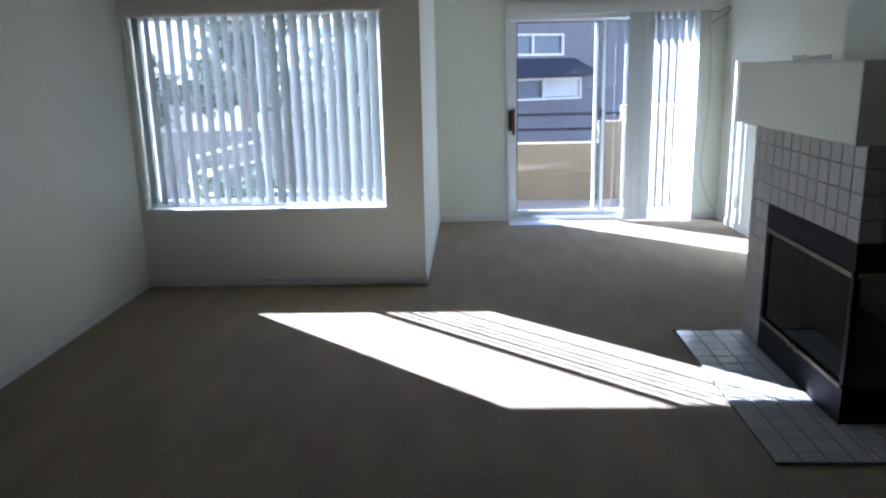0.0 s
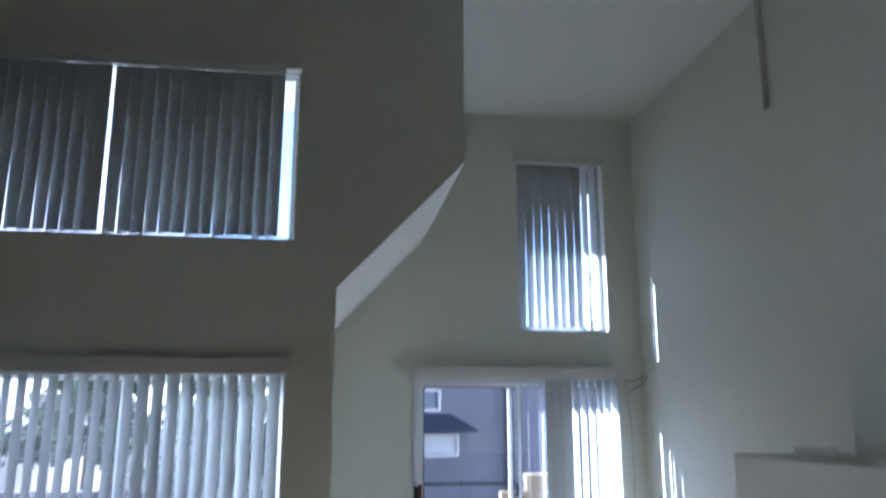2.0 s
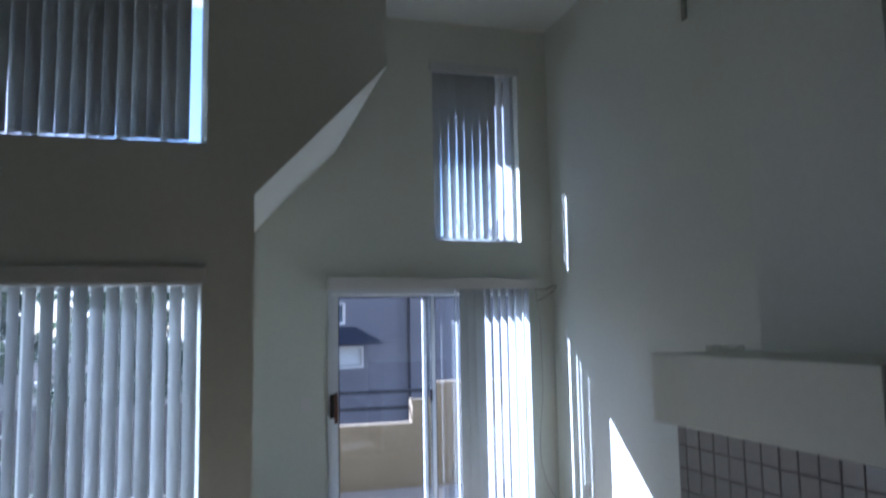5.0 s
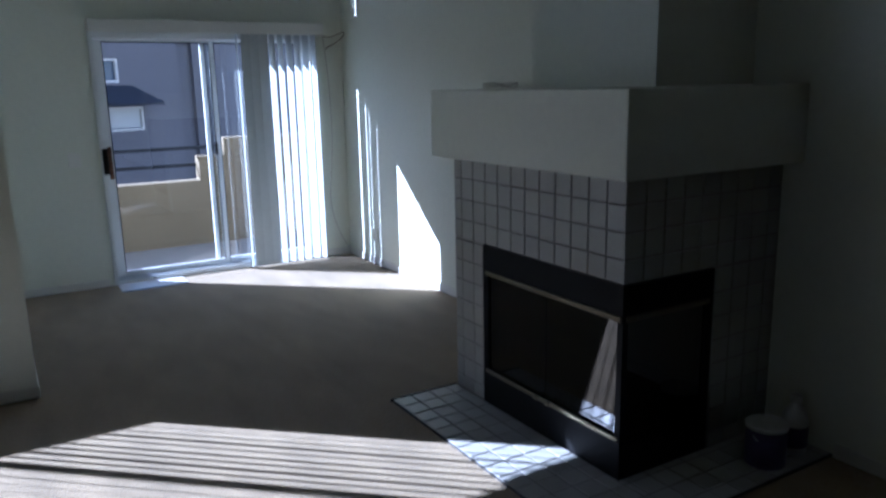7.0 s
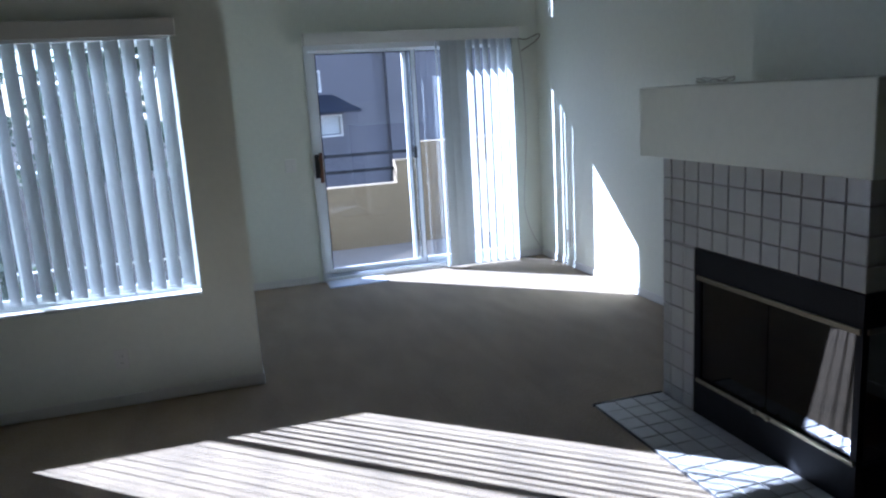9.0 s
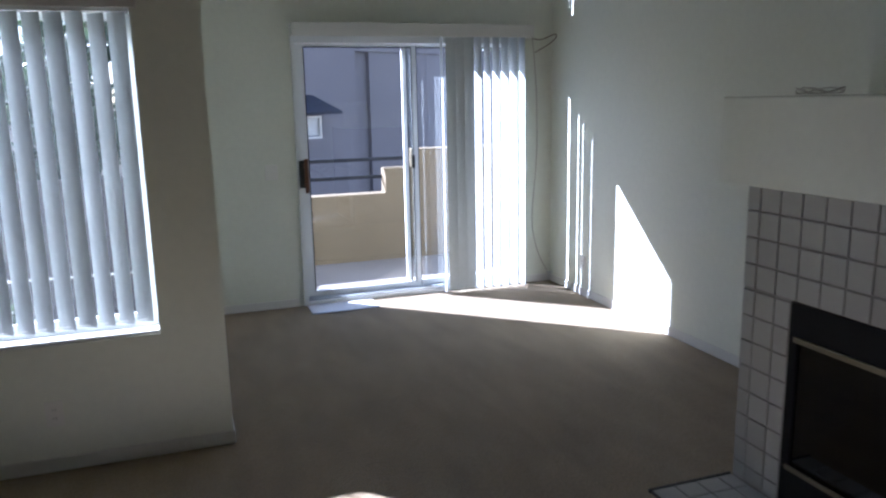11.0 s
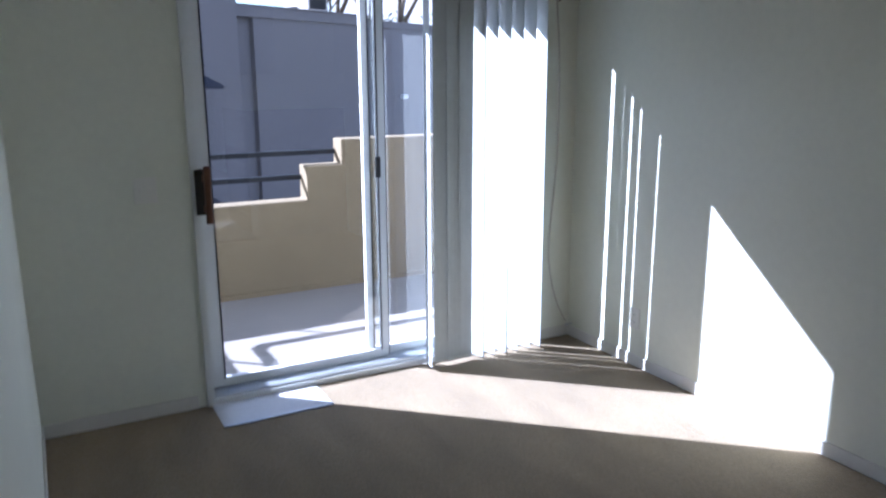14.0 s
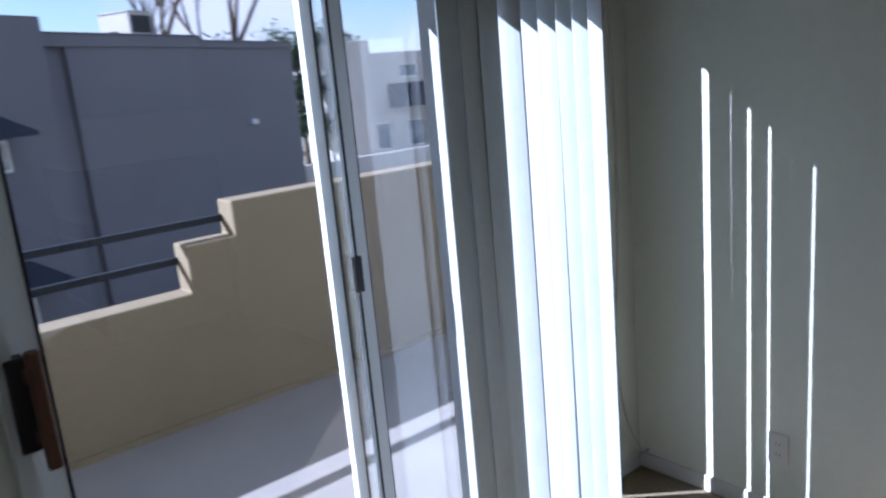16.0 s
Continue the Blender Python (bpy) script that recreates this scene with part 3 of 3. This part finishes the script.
# ---- balcony ----
ZB, YP = -0.20, 10.583
XW = -0.38
bm = bmesh.new()
box(bm, XW, 6.4, YS + TH, YP + 0.16, ZB - 0.2, ZB)
structure("floor_balcony", bm, DECK, "pale grey coated concrete balcony floor", "balcony floor")
bm = bmesh.new()
prism(bm, [(XW, ZB), (6.4, ZB), (6.4, 1.053), (2.307, 1.053), (2.307, 0.846), (2.0, 0.846), (2.0, 0.566), (XW, 0.566)], "y", YP, YP + 0.20)
bmesh.ops.bevel(bm, geom=list(bm.edges), offset=0.012, segments=2, affect="EDGES", profile=0.5)
structure("wall_balcony", bm, TAN, "stepped tan stucco balcony parapet", "parapet")
bm = bmesh.new()
box(bm, XW, 6.4, YP - 0.02, YP, ZB, ZB + 0.04)
structure("trim", bm, TAN, "low stucco curb along the parapet", "curb")
rails = thing("balcony_rail", (1.0, YP + 0.10, 0.566), "dark painted steel double balcony rail", "railing")
XP, YR = -0.26, YP + 0.172
for z, xe in ((0.742, 2.0), (0.943, 2.307)):
    bm = bmesh.new()
    prism(bm, [(XP - 0.02, YS + TH + 0.002), (XP + 0.02, YS + TH + 0.002), (XP + 0.02, YR - 0.06), (XP + 0.06, YR - 0.02), (xe + 0.002, YR - 0.02),
               (xe + 0.002, YR + 0.02), (XP + 0.04, YR + 0.02), (XP - 0.02, YR - 0.04)], "z", z - 0.02, z + 0.02)
    part("rail", bm, RAIL, rails)
for x, y in ((0.29, YR), (XP, 10.37), (XP, 9.2)):
    boxpart("post", RAIL, rails, (x - 0.012, x + 0.012, y - 0.012, y + 0.012, 0.567, 0.922), 0.003)
bm = bmesh.new()
box(bm, XW, XW + 0.24, YS + TH, YP, ZB, 0.566, 0.008)
structure("wall_balcony_west", bm, TAN, "low tan stucco side parapet of the balcony", "parapet")
bm = bmesh.new()
box(bm, 6.4, 6.56, YS + TH, YP + 0.16, ZB - 0.2, 2.6)
structure("wall_balcony_side", bm, TAN, "tan stucco end wall of the balcony", "wall")

EAVE = material("stained_eave", (0.06, 0.05, 0.042), 0.8, patch=0.15, patch_size=2, grain=0.2, grain_size=30, stretch=(1, 8, 8), bump=0.2)

# ---- added overhangs, sized to keep the sun off the high windows ----
for name, dims in (("shade_eave_1", (XL - 4.4, XJ - TH, YA + TH, YA + TH + 3.2, 5.3, 5.46)), ("shade_eave_2", (XJ - TH, XR + 3.0, YS + TH, YS + TH + 1.0, 4.24, 4.40))):
    bm = bmesh.new()
    box(bm, *dims, bevel=0.01)
    structure(name, bm, EAVE, "dark timber overhang added to shade the high windows", "eave")

# ---- outside ----
bm = bmesh.new()
box(bm, -600, 600, -300, 1500, -3.3, -3.0)
structure("ground", bm, GROUND, "dry ground and paving below", "ground")

YW = 22.0
# the building across the yard stands turned against the room
TURN = Matrix.Translation((3.4, YW, 0)) @ Matrix.Rotation(radians(26.5), 4, "Z") @ Matrix.Translation((-3.4, -YW, 0))
house = thing("apartment_building", (3, YW, -3), "grey stucco apartment building with flat roof and awning", "building")
bm = bmesh.new()
holes = [(0.83, 2.79, 1.85, 2.42), (0.88, 3.39, 0.67, 1.25), (0.88, 3.3, -2.3, -1.5)]
pierced(bm, "y", YW, YW + 0.25, (-1, 4.55), (-3, 3.44), holes)
box(bm, 4.31, 4.55, YW + 0.251, YW + 9, -3, 3.44)
part("wall", bm, MAUVE, house)
bm = bmesh.new()
prism(bm, [(4.555, YW + 0.7), (5.52, YW + 0.7), (5.52, YW + 0.57), (13.62, YW + 0.57), (13.62, YW + 9), (4.555, YW + 9)], "z", -3, 3.03)
part("wall", bm, MAUVE, house)
boxpart("roof", TAR, house, (-1, 4.30, YW + 0.26, YW + 9, 3.1, 3.3))
for u0, u1, top in ((4.556, 9.58, 3.2), (9.581, 13.66, 3.085)):
    boxpart("coping", MAUVE, house, (u0, u1, YW + 0.52, YW + 0.72, 2.94 if u0 < 5 else 2.92, top), 0.01)
    boxpart("coping_cap", MAUVE, house, (u0, u1 - 0.001, YW + 0.49, YW + 0.75, top + 0.001, top + 0.03), 0.006)
boxpart("downspout", MAUVE, house, (4.70, 4.81, YW + 0.58, YW + 0.68, -3, 2.93), 0.02)
for x0, x1, z0, z1 in holes:
    bm = bmesh.new()
    pierced(bm, "y", YW + 0.02, YW + 0.10, (x0, x1), (z0, z1), [(x0 + 0.05, (x0 + x1) / 2 - 0.02, z0 + 0.05, z1 - 0.05), ((x0 + x1) / 2 + 0.02, x1 - 0.05, z0 + 0.05, z1 - 0.05)])
    w = part("window", bm, TRIM, house, "white-framed window")
    boxpart("pane", DARKGLASS, w, (x0 + 0.04, x1 - 0.04, YW + 0.12, YW + 0.13, z0 + 0.04, z1 - 0.04))
x0, x1, z0, z1 = holes[1]
for i in range(9):
    z = z0 + 0.08 + i * 0.055
    bm = bmesh.new()
    prism(bm, [(YW + 0.105, z), (YW + 0.115, z + 0.004), (YW + 0.112, z + 0.05), (YW + 0.104, z + 0.046)], "x", (x0 + x1) / 2 + 0.02, x1 - 0.06)
    part("blind_slat", bm, SHUTTER, house)


def awning(x0, x1, top, drop):
    """A sloped canvas canopy whose end slants outwards."""
    bm = bmesh.new()
    lo = top - drop
    back, front = [(x0, YW - 0.001, top), (x1, YW - 0.001, top)], [(x0, YW - 0.75, lo + 0.06), (x1 + 0.36, YW - 0.75, lo + 0.06)]
    hem, foot = [(x0, YW - 0.75, lo), (x1 + 0.36, YW - 0.75, lo)], [(x0, YW - 0.001, lo), (x1 + 0.36, YW - 0.001, lo)]
    v = [[bm.verts.new(p) for p in row] for row in (back, front, hem, foot)]
    for a, b in zip(v, v[1:] + v[:1]):
        bm.faces.new((a[0], a[1], b[1], b[0]))
    bm.faces.new([row[0] for row in v])
    bm.faces.new([row[1] for row in v])
    bmesh.ops.recalc_face_normals(bm, faces=bm.faces)
    part("awning", bm, AWNING, house, "dark canvas awning")


awning(0.56, 3.11, 1.78, 0.48)
awning(0.56, 3.33, -0.98, 0.50)
boxpart("wall_lamp", SHUTTER, house, (11.2, 11.45, YW + 0.45, YW + 0.569, 0.86, 1.0), 0.01, "small pale wall lamp")
house.matrix_basis = TURN @ house.matrix_basis
unit = thing("rooftop_unit", (9.1, 24.3, 3.03), "pale metal air-conditioning unit on the flat roof", "air conditioner")
boxpart("casing", PALE, unit, (8.72, 9.48, 23.86, 24.86, 3.33, 3.92), 0.015)
boxpart("lid", PALE, unit, (8.70, 9.50, 23.84, 24.88, 3.921, 3.95), 0.006)
for y in (23.95, 24.7):
    boxpart("foot", TAR, unit, (8.75, 9.45, y, y + 0.05, 3.031, 3.329))
boxpart("grille", RAIL, unit, (8.78, 9.42, 23.85, 23.859, 3.42, 3.84), 0.0, "dark side grille")
bm = bmesh.new()
rod(bm, (8.70, 24.3, 3.45), (7.6, 24.3, 3.30), 0.04)
rod(bm, (7.6, 24.3, 3.30), (7.2, 24.3, 3.05), 0.04)
part("pipe", bm, RAIL, unit, "dark refrigerant pipe across the roof")
unit.matrix_basis = TURN @ unit.matrix_basis


def bare_tree(at, height, seed, lean=0.0):
    """A leafless tree: a tapered trunk with forked limbs and twigs."""
    rng = random.Random(seed)
    tree = thing("tree", at, "bare leafless tree behind the building", "tree", "bare trees")
    trunk, twigs = bmesh.new(), bmesh.new()

    def grow(p, way, length, r, level):
        q = p + way * length
        rod(trunk if level < 2 else twigs, p, q, r, r * 0.65, 6)
        if level >= 4:
            return
        for k in range(rng.choice((2, 3)) if level else 4):
            side = Vector((rng.uniform(-1, 1), rng.uniform(-1, 1), rng.uniform(0.1, 0.9)))
            grow(p + (q - p) * rng.uniform(0.55, 1.0), (way * 0.9 + side * 0.7).normalized(), length * rng.uniform(0.45, 0.7), r * 0.55, level + 1)

    grow(Vector(at), Vector((lean, 0, 1)).normalized(), height * 0.55, height * 0.015, 0)
    part("trunk", trunk, BARK, tree)
    part("twigs", twigs, BARK, tree)
    return tree


def leafy_tree(at, height, spread, seed, label, leaf=0.16, count=2600, low=0.3):
    """A tapered trunk with limbs and a crown of clumped leaves."""
    rng = random.Random(seed)
    tree = thing("tree", at, label, "tree", "leafy trees")
    trunk, crown = bmesh.new(), bmesh.new()
    base = Vector(at)
    top = base + Vector((0, 0, height * 0.8))
    rod(trunk, base, base.lerp(top, 0.5), height * 0.022, height * 0.015)
    rod(trunk, base.lerp(top, 0.5), top, height * 0.015, height * 0.005)
    tips = []
    for i in range(22):
        s = base.lerp(top, rng.uniform(low, 0.98))
        a = rng.uniform(0, 2 * math.pi)
        r = spread * rng.uniform(0.35, 1.0)
        e = s + Vector((r * math.cos(a), r * math.sin(a), rng.uniform(0.1, 0.6) * spread))
        rod(trunk, s, e, height * 0.006, height * 0.002, 6)
        tips += [s.lerp(e, f) for f in (0.5, 0.75, 1.0)]
    for i in range(count):
        c = rng.choice(tips) + Vector((rng.gauss(0, 1), rng.gauss(0, 1), rng.gauss(0, 0.8))) * spread * 0.14
        u = Vector((rng.gauss(0, 1), rng.gauss(0, 1), rng.gauss(0, 1))).normalized()
        v = u.orthogonal().normalized()
        k = leaf * rng.uniform(0.5, 1.2)
        crown.faces.new([crown.verts.new(c + w) for w in (u * k, v * k * 0.4, -u * k, -v * k * 0.4)])
    part("trunk", trunk, BARK, tree)
    part("crown", crown, LEAF, tree)
    return tree


bare_tree((11.1, 34, -3), 12.5, 4)
bare_tree((13.9, 34, -3), 12.0, 9)
leafy_tree((-3.4, 11.8, -3), 3.5, 0.75, 3, "rounded green shrub outside the window", 0.10, 3200, 0.5)
leafy_tree((-2.3, 10.6, -3), 3.2, 0.6, 5, "low green shrub outside the window", 0.09, 2600, 0.5)
leafy_tree((-5.5, 20, -3), 7.6, 1.4, 7, "slender green tree beyond the window", 0.17, 1900, 0.68)
leafy_tree((-2.4, 19.5, -3), 7.6, 1.8, 27, "broad dark green tree beyond the window", 0.17, 5000, 0.25)
leafy_tree((-13.4, 31, -3), 5.4, 1.6, 6, "dark green tree among the far pale buildings", 0.28, 4500, 0.55)
leafy_tree((-10.4, 33, -3), 4.9, 1.5, 16, "dark green tree among the far pale buildings", 0.26, 4000, 0.8)
leafy_tree((-7.8, 31, -3), 5.0, 1.4, 17, "dark green tree among the far pale buildings", 0.26, 3500, 0.76)
leafy_tree((22.3, 44, -3), 8.6, 1.7, 11, "dark green tree beside the far buildings", 0.25, 5000)
leafy_tree((25.5, 62, -3), 9.5, 3.5, 12, "broad green tree behind the far buildings", 0.3, 5000)
leafy_tree((33.0, 60, -3), 9.5, 3.5, 13, "broad green tree behind the far buildings", 0.3, 5000)


def far_house(at, w, d, h, label, mat, windows, awning=None):
    """A sunlit flat-roofed building with recessed windows in its front."""
    x, y, z = at
    b = thing("apartment_building", at, label, "building")
    bm = bmesh.new()
    pierced(bm, "y", y, y + 0.3, (x, x + w), (z, z + h), windows)
    box(bm, x, x + 0.3, y + 0.301, y + d, z, z + h)
    box(bm, x + w - 0.3, x + w, y + 0.301, y + d, z, z + h)
    part("wall", bm, mat, b)
    boxpart("roof", TAR, b, (x + 0.31, x + w - 0.31, y + 0.302, y + d, z + h - 0.4, z + h - 0.2))
    for q in windows:
        bm = bmesh.new()
        pierced(bm, "y", y + 0.08, y + 0.16, q[:2], q[2:], [(q[0] + 0.07, q[1] - 0.07, q[2] + 0.07, q[3] - 0.07)])
        f = part("window", bm, TRIM, b)
        boxpart("pane", DARKGLASS, f, (q[0] + 0.06, q[1] - 0.06, y + 0.17, y + 0.18, q[2] + 0.06, q[3] - 0.06))
    if awning:
        bm = bmesh.new()
        prism(bm, [(y - 0.001, awning[3]), (y - 1.0, awning[2]), (y - 0.001, awning[2])], "x", awning[0], awning[1])
        part("awning", bm, AWNING, b, "dark canvas awning")
    return b


far_house((23.4, 41, -3), 1.7, 5, 7.0, "pale sunlit stucco stair tower", PALE, [])
far_house((26.0, 43, -3), 9.0, 6, 6.4, "pale sunlit stucco building with a dark awning", PALE, [(28.6, 30.0, 1.9, 2.7), (26.4, 27.6, -2.2, -0.6), (28.9, 30.2, -2.2, -0.6)], (27.6, 30.6, 0.2, 1.6))
far_house((-24, 34, -3), 11.2, 6, 4.6, "pale stucco building beyond the trees", PALE, [(-16.4, -15.0, -1.8, -0.6)])
far_house((-9.4, 36, -3), 8.0, 6, 4.2, "low pale stucco building beyond the trees", PALE, [(-7.6, -6.2, -1.8, -0.6)])
bm = bmesh.new()
box(bm, 11, 60, 36, 36.25, -3, -1.6, 0.02)
structure("wall_garden", bm, PALE, "low pale stucco boundary wall", "garden wall")
bm = bmesh.new()
box(bm, -16, -0.5, 17, 17.2, -3, 0.35, 0.02)
FENCE = material("weathered_fence", (0.11, 0.10, 0.095), 0.95, patch=0.2, patch_size=0.8, grain=0.15, grain_size=30, bump=0.3)
structure("wall_garden_west", bm, FENCE, "dark grey boundary wall behind the shrubs", "garden wall")

# handrail of the outside stairs, seen between the slats of the low window
stair = thing("stair_railing", (-2.6, 9.0, -3), "pale painted steel stair handrail outside the window", "railing")
for p, q in (((-3.0, 9.0, 0.62), (-2.05, 9.0, 0.845)), ((-3.0, 9.0, 0.44), (-2.05, 9.0, 0.61)), ((-2.05, 9.0, 0.23), (-0.4, 9.0, 0.22))):
    bm = bmesh.new()
    rod(bm, p, q, 0.010)
    part("rail", bm, SHUTTER, stair)
for x, z in ((-3.0, 0.62), (-2.05, 0.845), (-0.4, 0.22)):
    bm = bmesh.new()
    rod(bm, (x, 9.0, -3.0), (x, 9.0, z), 0.012)
    part("post", bm, SHUTTER, stair)

# ---- tiles ----
P, G = 0.1062, 0.006


def tile_mesh(u, v, axis):
    """A glazed tile with softened edges, u by v, its face along axis."""
    bm = bmesh.new()
    c, t, s = 0.002, 0.0065, 0.003
    low = [(-u / 2, -v / 2), (u / 2, -v / 2), (u / 2, v / 2), (-u / 2, v / 2)]
    top = [(a - math.copysign(s, a), b - math.copysign(s, b)) for a, b in low]
    def place(a, b, h):
        return {"x": (-h, a, b), "y": (a, -h, b), "z": (a, b, h)}[axis]
    rings = [[bm.verts.new(place(a, b, h)) for a, b in ring] for ring, h in ((low, 0.0), (low, t - c), (top, t))]
    for r, q in zip(rings, rings[1:]):
        for i in range(4):
            bm.faces.new((r[i], r[(i + 1) % 4], q[(i + 1) % 4], q[i]))
    bm.faces.new(rings[2])
    bm.faces.new(rings[0][::-1])
    bmesh.ops.recalc_face_normals(bm, faces=bm.faces)
    return mesh_of("tile", bm, TILE)


shared = {}


def tile(parent, axis, u0, u1, v0, v1, at):
    """One tile over a rectangle of its plane; alike tiles share a mesh."""
    if u1 - u0 < 0.012 or v1 - v0 < 0.012:
        return
    key = (axis, round(u1 - u0 - G, 3), round(v1 - v0 - G, 3))
    if key not in shared:
        shared[key] = tile_mesh(key[1], key[2], axis)
    u, v = (u0 + u1) / 2, (v0 + v1) / 2
    ob = new("tile", shared[key])
    ob.matrix_basis = Matrix.Translation({"x": (at, u, v), "y": (u, at, v), "z": (u, v, at)}[axis])
    adopt(ob, parent)


def tiled(parent, axis, us, vs, u_from, v_from, at, keep):
    """Tiles on a grid that starts at u_from and v_from, cut at the edges of us and vs; keep tells which places are tiled."""
    def cuts(r, start):
        k = math.floor((r[0] - start) / P)
        line = [start + P * i for i in range(k, k + 80)]
        return [r[0], *(c for c in line if r[0] + 0.004 < c < r[1] - 0.004), r[1]]
    cu, cv = cuts(us, u_from), cuts(vs, v_from)
    for a, b in zip(cu, cu[1:]):
        for c, d in zip(cv, cv[1:]):
            if keep((a + b) / 2, (c + d) / 2):
                tile(parent, axis, a, b, c, d, at)


TOP = 1.254
for v_lo, v_hi, test in ((0.836, TOP, lambda u, v: True), (0.013, 0.836, lambda u, v: u > OY)):
    tiled(fp, "x", (FY0, FY1) if v_lo > 0.5 else (OY, FY1), (v_lo, v_hi), FY0, TOP - 20 * P, FX + 0.0085, test)
for v_lo, v_hi, test in ((0.836, TOP, lambda u, v: True), (0.013, 0.836, lambda u, v: u > OX)):
    tiled(fp, "y", (FX, XR) if v_lo > 0.5 else (OX, XR), (v_lo, v_hi), FX, TOP - 20 * P, FY0 + 0.0085, test)
tiled(hearth, "z", (HX, FX), (HY0, FY1), HX, FY1 - 40 * P, 0.0105, lambda u, v: True)
tiled(hearth, "z", (FX, XR), (HY0, FY0), HX, FY1 - 40 * P, 0.0105, lambda u, v: True)
